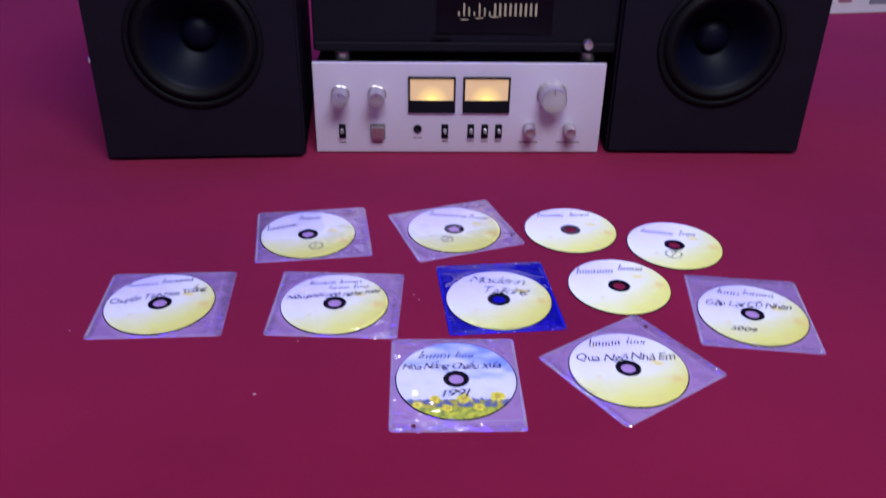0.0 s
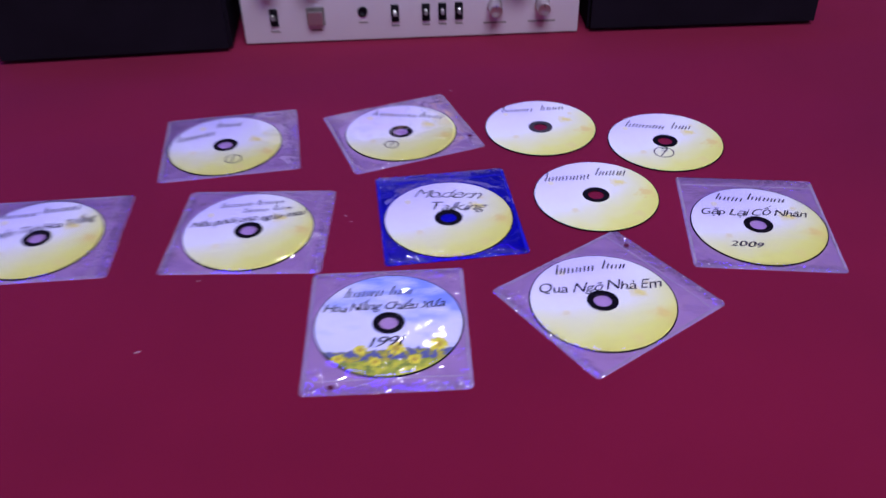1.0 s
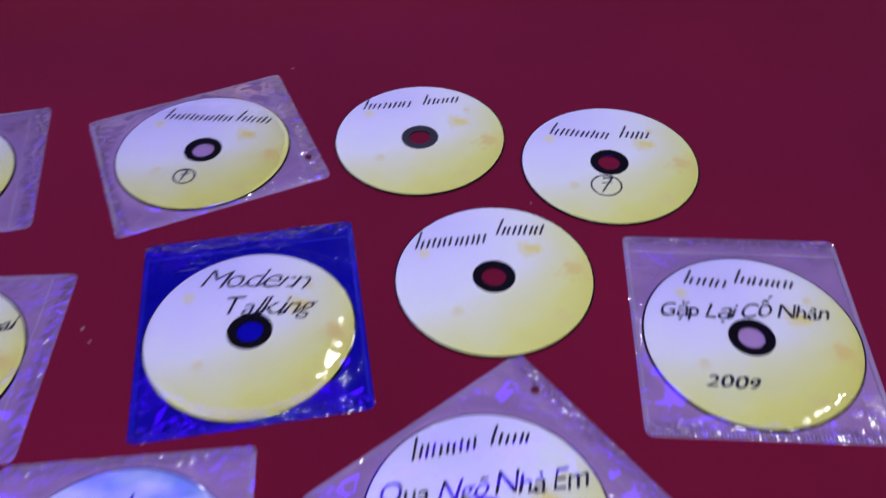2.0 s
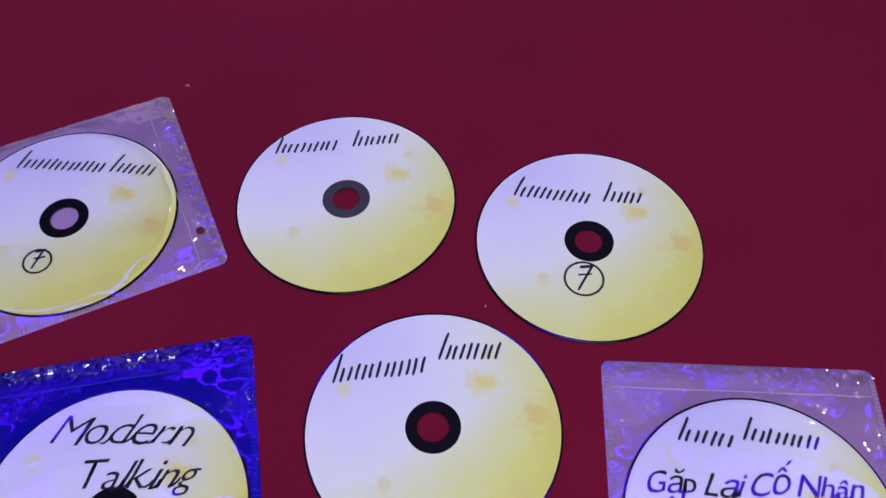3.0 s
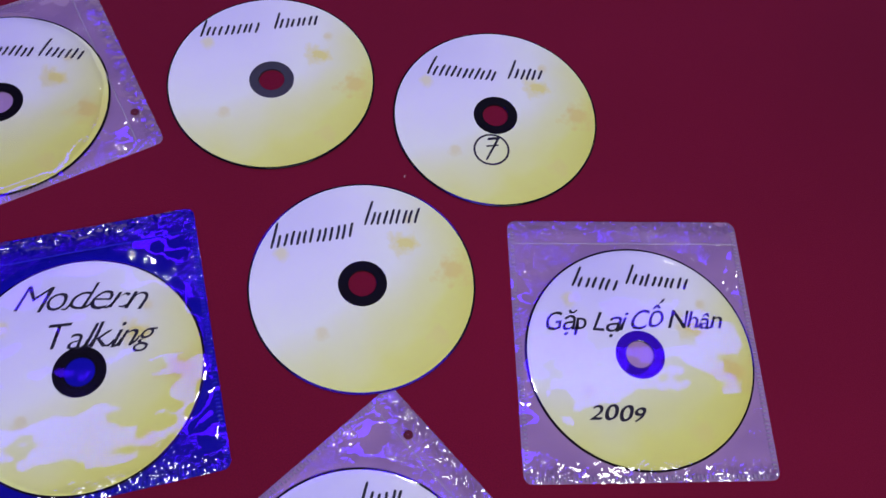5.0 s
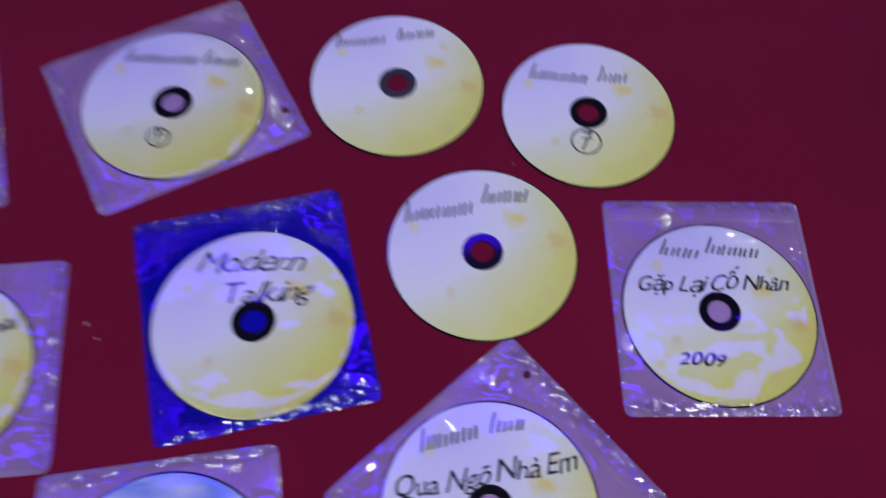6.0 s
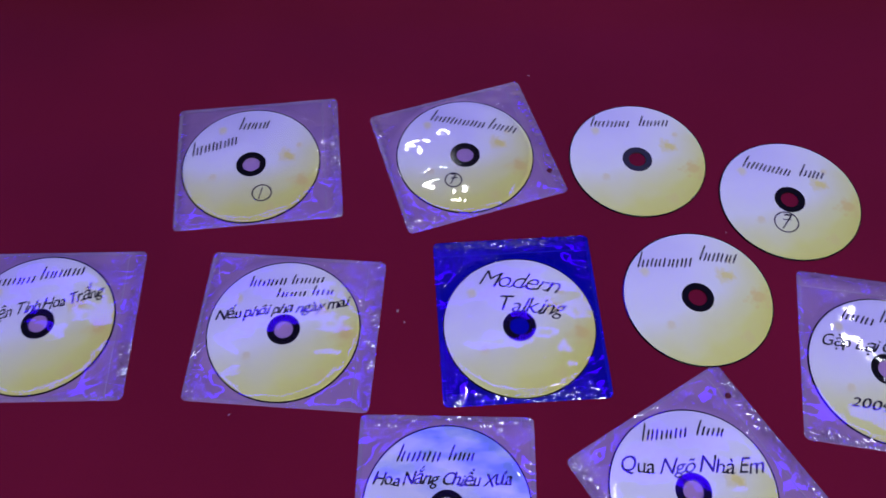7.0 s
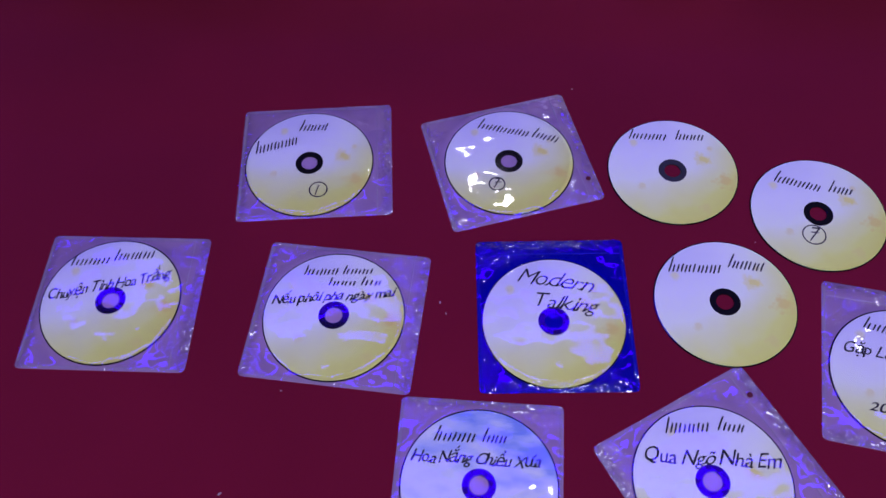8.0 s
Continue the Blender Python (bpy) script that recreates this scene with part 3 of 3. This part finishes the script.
def pen_stroke(bm, points, width):
    """A flat pen line along the points (x, y), thinning a little to its ends."""
    last = None
    for i, (x, y) in enumerate(points):
        ax, ay = points[max(i - 1, 0)]
        bx, by = points[min(i + 1, len(points) - 1)]
        d = math.hypot(bx - ax, by - ay) or 1
        w = width / 2 * (0.72 if i in (0, len(points) - 1) else 1)
        nx, ny = -(by - ay) / d * w, (bx - ax) / d * w
        pair = (bm.verts.new((x + nx, y + ny, 0)), bm.verts.new((x - nx, y - ny, 0)))
        if last:
            bm.faces.new((last[0], last[1], pair[1], pair[0]))
        last = pair


def glyph(ch, slant, weight):
    """One character of the built-in font as a flat mesh, its capital height 0.73."""
    cu = bpy.data.curves.new("writing", "FONT")
    cu.body, cu.size, cu.shear, cu.resolution_u, cu.offset = ch, 1.0, slant, 3, weight
    ob = bpy.data.objects.new("writing", cu)
    scene.collection.objects.link(ob)
    me = bpy.data.meshes.new_from_object(ob.evaluated_get(bpy.context.evaluated_depsgraph_get()))
    bpy.data.objects.remove(ob)
    return me


PEN = 0.0015


def ink_text(body, length, height, slant=0.4):
    """Handwritten words: slanted characters that jump a little in size, turn and height, small ones joined by the pen, fitted to
    a length and a capital height, in the xy plane from the origin."""
    rnd = random.Random(body)
    weight = min(max((PEN / height * 0.73 - 0.092) / 2, -0.012), 0.0)
    bold = max(PEN - 0.126 * height, 0) / 2
    bm = bmesh.new()
    x, joint = 0.0, None
    for ch in body:
        if ch == " ":
            x, joint = x + 0.16, None
            continue
        me = glyph(ch, slant, weight)
        xs = [v.co.x - slant * v.co.y for v in me.vertices]
        low, wide = min(xs), max(xs) - min(xs)
        size, turn, drop = rnd.uniform(0.93, 1.10), radians(rnd.uniform(-5, 5)), rnd.uniform(-0.035, 0.035)
        small = ch.islower()
        me.transform(Matrix.Translation((x, drop, 0)) @ Matrix.Rotation(turn, 4, "Z") @ Matrix.Diagonal((size, size * (1.08 if small else 1.12), 1, 1)) @ Matrix.Translation((-low, 0, 0)))
        bm.from_mesh(me)
        bpy.data.meshes.remove(me)
        if small and joint:
            ax, ay = joint
            bx, by = x + 0.13, drop + 0.24
            pen_stroke(bm, [(ax, ay), (ax + 0.35 * (bx - ax), ay - 0.012), (ax + 0.75 * (bx - ax), ay + 0.35 * (by - ay)), (bx, by)], PEN / height * 0.73 * 0.7)
        joint = (x + wide * size - 0.05, drop + 0.045) if small else None
        x += wide * size + (0.075 if small else 0.06)
    wide = max(v.co.x for v in bm.verts)
    for v in bm.verts:
        px, py = v.co.x * length / wide, v.co.y * height / 0.73
        v.co = Vector((px + 0.0004 * math.sin(py * 420 + px * 90), py + 0.0006 * math.sin(px * 110 + length * 900), 0))
    # a small hand is written as broad as a large one: its strokes are laid again beside themselves
    first = list(bm.faces)
    for k, (dx, dy) in enumerate(((bold, bold * 0.5), (-bold, -bold * 0.5)) if bold > 0.00004 else ()):
        for v in bmesh.ops.duplicate(bm, geom=first)["geom"]:
            if isinstance(v, bmesh.types.BMVert):
                v.co += Vector((dx, dy, 0.00002 * (k + 1)))
    return bm


def ink_bars(length, height, seed):
    """A word that stays unlettered: a row of plain slanted pen bars, a tall one first, drawn by hand."""
    rnd = random.Random(seed)
    bm = bmesh.new()
    n = max(3, round(length / 0.0036))
    for k in range(n):
        x = length * (k + 0.25) / n + rnd.uniform(-0.0003, 0.0003)
        top = height if k == 0 else height * rnd.uniform(0.48, 0.62)
        foot, bow, lean = height * rnd.uniform(-0.03, 0.03), rnd.uniform(-0.0003, 0.0003), 0.34 + rnd.uniform(-0.03, 0.03)
        pen_stroke(bm, [(x + lean * y + bow * math.sin(math.pi * q), y) for q, y in ((q / 6, foot + (top - foot) * q / 6) for q in range(7))], PEN * 0.95)
    return bm


def ink_circle(r):
    return flat_ring(r - 0.0006, r + 0.0006, 0, 0.00002, 48)


# discs and sleeves

DISC_TOP = 0.0013
IN = 0.0005  # height of a sleeved disc above the floor


def compact_disc(x, y, z, turn, label, group, print_mat, hub_mat, writing):
    """A disc of 120 mm; writing rows are (kind, x, y, angle, length, height) in millimetres about the centre, unturned."""
    top = thing("compact_disc", pose(x + 0.0006, y - 0.0007, z, 0, 0, turn), label, "compact disc", group)
    rim = flat_ring(0.0130, 0.0608, 0, 0.0012, 128)
    bmesh.ops.bevel(rim, geom=[e for e in rim.edges if all(abs(v.co.xy.length - 0.0608) < 0.0002 for v in e.verts) and abs(e.verts[0].co.z - e.verts[1].co.z) < 1e-6], offset=0.0003, segments=2, affect="EDGES")
    part("disc_body", rim, POLYCARBONATE, top, "clear dark polycarbonate edge")
    hub = bmesh.new()
    loops = [[hub.verts.new((r * math.cos(2 * math.pi * k / 64), r * math.sin(2 * math.pi * k / 64), q)) for k in range(64)]
             for r, q in ((0.0075, 0.0), (0.0075, 0.00118), (0.0077, 0.00125), (0.0104, 0.00125), (0.01305, 0.00125), (0.01305, 0.0))]
    for a, b in zip(loops, loops[1:]):
        for k in range(64):
            hub.faces.new((a[k], a[(k + 1) % 64], b[(k + 1) % 64], b[k]))
    bmesh.ops.recalc_face_normals(hub, faces=hub.faces)
    part("hub_ring", hub, hub_mat, top, "unprinted glossy hub")
    part("print_layer", flat_ring(0.0131, 0.0597, 0.00122, DISC_TOP, 128), print_mat, top)
    if z >= IN:
        # pressed flat against the film, the sleeved ones sit a touch nearer the sleeve's foot
        top.matrix_basis = pose(x + 0.0010, y - 0.0014, z, 0, 0, turn) @ Matrix.Diagonal((1.01, 1.01, 1, 1))
    back = Matrix.Rotation(radians(-turn), 4, "Z")
    for k, (kind, wx, wy, angle, length, height) in enumerate(writing):
        if kind == "bars":
            bm = ink_bars(length / 1000, height / 1000, k + int(1000 * x))
        elif kind == "ring":
            bm = ink_circle(height / 1000)
        else:
            bm = ink_text(kind, length / 1000, height / 1000)
        at = back @ pose(wx / 1000, wy / 1000, DISC_TOP + 0.00006, 0, 0, angle)
        part("handwriting", bm, INK, top, "black marker pen", at)["kind"] = "stuff"
    return top


def sleeve(x, y, turn, label, blue, seed, hole):
    """A disc sleeve of 131 by 145 mm, its flap towards +y: milky back, clear crinkled front."""
    top = thing("disc_sleeve", pose(x, y, 0, 0, 0, turn), label, "disc sleeve", "disc sleeves on the carpet")
    w, h = 0.0655, 0.0725
    # the back, its corners rounded, with a slight wave
    nx, ny = 44, 48
    off = Vector((seed * 3.7, seed * 1.3, 0))

    def edge_in(u, v):
        """Pulls corners in to a 4 mm radius."""
        px, py = u * w, v * h
        r = 0.0045
        cx, cy = max(abs(px) - (w - r), 0), max(abs(py) - (h - r), 0)
        d = math.hypot(cx, cy)
        if d > r and cx > 0 and cy > 0:
            px -= math.copysign(cx - cx * r / d, px)
            py -= math.copysign(cy - cy * r / d, py)
        return px, py

    def sheet(height):
        bm = bmesh.new()
        grid = []
        for j in range(ny + 1):
            row = []
            for i in range(nx + 1):
                px, py = edge_in(-1 + 2 * i / nx, -1 + 2 * j / ny)
                row.append(bm.verts.new((px, py, height(px, py))))
            grid.append(row)
        for j in range(ny):
            for i in range(nx):
                bm.faces.new((grid[j][i], grid[j][i + 1], grid[j + 1][i + 1], grid[j + 1][i]))
        return bm

    def rise(px, py):
        """Height of the front film: over the disc, down to the sealed edges, with crinkles."""
        rr = math.hypot(px, py + 0.006)
        s = min(max((0.0665 - rr) / 0.008, 0), 1)
        lift = 0.0010 + 0.0012 * s * s * (3 - 2 * s)
        edge = min(w - abs(px), h - abs(py)) / 0.006
        wave = noise.noise(Vector((px * 75, py * 75, 0)) + off) * 0.5 + noise.noise(Vector((px * 190, py * 190, 3)) + off) * 0.3
        fold = abs(noise.noise(Vector((px * 38, py * 22, 8)) + off))
        amp_mm = 0.00016 + 0.0007 * (1 - s)
        return lift * min(edge + 0.55, 1) + max(amp_mm * (wave + 0.9 * (0.35 - fold)), -0.0001 - 0.0003 * (1 - s))

    part("back_sheet", sheet(lambda px, py: 0.0003 + 0.00012 * noise.noise(Vector((px * 30, py * 30, 5)) + off)), BACK_BLUE if blue else BACK_CLEAR, top, "blue plastic back" if blue else "milky translucent back")
    part("front_film", sheet(rise), FILM, top, "clear crinkled plastic film", None, True)
    # the flap's fold across the mouth
    fold = bmesh.new()
    last = None
    for i in range(41):
        px = -w + 0.003 + (2 * w - 0.006) * i / 40
        z = rise(px, h - 0.014) + 0.0003
        pair = [fold.verts.new((px, h - 0.0145, z - 0.00028)), fold.verts.new((px, h - 0.0143, z + 0.0001)), fold.verts.new((px, h - 0.0139, z + 0.0001)), fold.verts.new((px, h - 0.0137, z - 0.00028))]
        if last:
            for a in range(3):
                fold.faces.new((last[a], pair[a], pair[a + 1], last[a + 1]))
        last = pair
    part("flap_fold", fold, SEAM_BLUE if blue else SEAM, top)
    # crimped ridges along the sealed sides
    seam = bmesh.new()
    rows = [(-w + 0.0022, -h + 0.006 + 0.0021 * k, 0) for k in range(64)] + [(w - 0.0022, -h + 0.006 + 0.0021 * k, 0) for k in range(64)] + [(-w + 0.006 + 0.0021 * k, -h + 0.0022, 1) for k in range(57)]
    for px, py, turned in rows:
        a, b = (0.0005, 0.0013) if turned else (0.0013, 0.0005)
        z = 0.0012
        low = [seam.verts.new((px + sx * a, py + sy * b, z - 0.0006)) for sx, sy in ((-1, -1), (1, -1), (1, 1), (-1, 1))]
        up = [seam.verts.new((px + sx * a * 0.6, py + sy * b * 0.6, z + 0.0003)) for sx, sy in ((-1, -1), (1, -1), (1, 1), (-1, 1))]
        seam.faces.new(up)
        for k in range(4):
            seam.faces.new((low[k], low[(k + 1) % 4], up[(k + 1) % 4], up[k]))
    part("crimped_seam", seam, SEAM_BLUE if blue else SEAM, top)
    if hole:
        part("punch_hole", flat_ring(0.0002, 0.0024, 0, 0.0001, 24), FELT_DOT, top, "small punched hole", (hole[0], hole[1], 0.0022))
    return top


SLEEVED = "milky plastic sleeve with a disc inside, on red carpet"
# sleeves: x, y, turn, blue, punched hole
sleeve(-0.066, 1.052, -83.3, SLEEVED, False, 1, None)
sleeve(0.119, 1.064, -71.5, "milky plastic sleeve with a punched hole, disc inside", False, 2, (0.041, 0.064))
sleeve(0.447, 0.868, -8.1, "milky plastic sleeve, its flap fold across the mouth", False, 3, None)
sleeve(0.289, 0.771, -57.1, "milky plastic sleeve lying cornerwise on the carpet", False, 4, (-0.040, 0.062))
sleeve(0.105, 0.747, 179.8, "milky plastic sleeve around a sunflower-printed disc", False, 5, (0.042, 0.066))
sleeve(0.162, 0.903, 4.4, "deep blue plastic sleeve with a disc inside", True, 6, None)
sleeve(-0.023, 0.890, -93.2, SLEEVED, False, 7, None)
sleeve(-0.218, 0.891, -88.0, "crinkled milky plastic sleeve with a disc inside", False, 8, None)

BARE, CASED = "bare discs on the carpet", "discs in sleeves"
LY = "lilac and yellow printed disc"
compact_disc(-0.073, 1.050, IN, -20, LY + " numbered 1 in a sleeve", CASED, MEADOW, HUB,
             [("bars", -53, 7, 21, 42, 15), ("bars", -16, 37, 6, 28, 14), ("1", 10.5, -35.5, 5, 4, 11), ("ring", 13, -30, 0, 0, 8.2)])
compact_disc(0.117, 1.063, IN, -13, LY + " numbered 7 in a sleeve", CASED, MEADOW, HUB,
             [("bars", -32, 38, -10, 50, 13), ("bars", 20, 30, -13, 26, 13), ("7", -13.5, -32, 0, 7, 10), ("\u2013", -13, -30.5, 4, 7, 13), ("ring", -10, -27, 0, 0, 7.2)])
compact_disc(0.271, 1.060, 0.0003, -11, "bare " + LY + " lying on carpet", BARE, MEADOW, HUB_GREY,
             [("bars", -40, 36, -1, 36, 12), ("bars", 4, 37, 0, 28, 12)])
compact_disc(0.399, 1.019, 0.0003, -8, "bare " + LY + " numbered 7 on carpet", BARE, MEADOW, HUB,
             [("bars", -36, 34, -14, 42, 14), ("bars", 12, 25, -10, 22, 14), ("7", -13, -30, -6, 11, 14), ("\u2013", -11, -27, 2, 9, 15), ("ring", -7, -23, 0, 0, 10)])
compact_disc(0.307, 0.923, 0.0003, 1, "bare " + LY + " with handwriting on carpet", BARE, MEADOW, HUB,
             [("bars", -47, 27, 1, 46, 15), ("bars", 5, 34, -4, 31, 15)])
compact_disc(0.446, 0.863, IN, -19, LY + " dated 2009 in a sleeve", CASED, MEADOW, HUB,
             [("bars", -28, 43, -15, 26, 12), ("bars", 2, 40, -14, 35, 12), ("G\u1eb7p L\u1ea1i C\u1ed1 Nh\u00e2n", -48, 20, -7, 98, 10), ("2009", -35, -30, -8, 30, 7.5)])
compact_disc(0.283, 0.767, IN, -22, LY + " with song title in a sleeve", CASED, MEADOW, HUB,
             [("bars", -34, 36, 5, 35, 13), ("bars", 7, 41, -3, 21, 12), ("Qua Ng\u00f5 Nh\u00e0 Em", -52, 12, 1, 106, 11)])
sun = compact_disc(0.105, 0.752, IN, 0, "disc printed with blue sky and sunflowers", CASED, SKY, HUB,
                   [("bars", -38, 33, 0, 33, 13), ("bars", 0, 34, 0, 20, 12), ("Hoa N\u1eafng Chi\u1ec1u X\u01b0a", -54, 16, 0, 101, 9), ("1991", -15, -28, 4, 29, 10)])
compact_disc(0.161, 0.896, IN, -6, LY + " in a blue sleeve", CASED, MEADOW, HUB,
             [("Modern", -32, 37, -7, 66, 14.5), ("Talking", -19, 13, -3, 57, 13)])
compact_disc(-0.027, 0.890, IN, -4, LY + " with long song title in a sleeve", CASED, MEADOW, HUB,
             [("bars", -32, 37, 5, 31, 10), ("bars", 2, 40, 4, 27, 9), ("bars", -9, 28, 4, 25, 8), ("bars", 19, 30, 3, 19, 9), ("N\u1ebfu ph\u00f4i pha ng\u00e0y mai", -55, 7.5, 7, 108, 8.5)])
compact_disc(-0.224, 0.892, IN, -4, LY + " with slanting song title in a sleeve", CASED, MEADOW, HUB,
             [("bars", -45, 32, 7, 34, 11), ("bars", -8, 39, 9, 36, 12), ("Chuy\u1ec7n T\u00ecnh Hoa Tr\u1eafng", -56, -3, 15, 108, 9.5)])


def sunflower_print(x, y, r, seed):
    """A printed sunflower: a ragged ring of petals round a brown eye."""
    rnd = random.Random(seed)
    bm = bmesh.new()
    n = 15
    for k in range(n):
        a, rr = 2 * math.pi * k / n + rnd.uniform(-0.1, 0.1), r * rnd.uniform(0.85, 1.05)
        bm.faces.new([bm.verts.new((q * math.cos(a + d), q * math.sin(a + d), 0.00001 * (k % 3))) for q, d in ((0.3 * r, -0.3), (0.75 * rr, -0.2), (rr, 0), (0.75 * rr, 0.2), (0.3 * r, 0.3))])
    eye = [bm.verts.new((0.36 * r * math.cos(a), 0.36 * r * math.sin(a), 0.00005)) for a in (2 * math.pi * k / 20 for k in range(20))]
    bm.faces.new(eye).material_index = 1
    bmesh.ops.triangulate(bm, faces=bm.faces)
    part("sunflower_print", bm, [PETAL, FLOWER_EYE], sun, "printed yellow sunflower", (x, y, DISC_TOP + 0.00004 + 0.00001 * (seed % 4)))


for k, (fx, fy, fr) in enumerate(((39, -27, 9), (6, -30, 8.5), (-22, -30, 6.5), (-39, -39, 6), (-10, -44, 6), (20, -43, 6.5))):
    sunflower_print(fx / 1000, fy / 1000, fr / 1000, k)

# lint on the carpet
for k, (lx, ly, lr) in enumerate(((0.178, 1.156, 0.0014), (-0.093, 0.731, 0.0022), (0.064, 0.907, 0.0018), (0.070, 0.897, 0.0013), (-0.307, 0.840, 0.0016), (-0.060, 0.818, 0.0012), (0.340, 0.985, 0.001))):
    rnd = random.Random(k)
    bm = bmesh.new()
    lr *= 0.6
    bmesh.ops.create_icosphere(bm, subdivisions=2, radius=lr)
    for v in bm.verts:
        v.co = Vector((v.co.x * 1.4, v.co.y * 0.8, max(v.co.z * 0.5, -lr * 0.3) + lr * 0.3)) * rnd.uniform(0.75, 1.2)
    tagged(part("lint", bm, LINT, None, "", pose(lx, ly, 0, 0, 0, 40 * k)), "tiny pale fleck of lint on the carpet", "lint", "lint flecks")
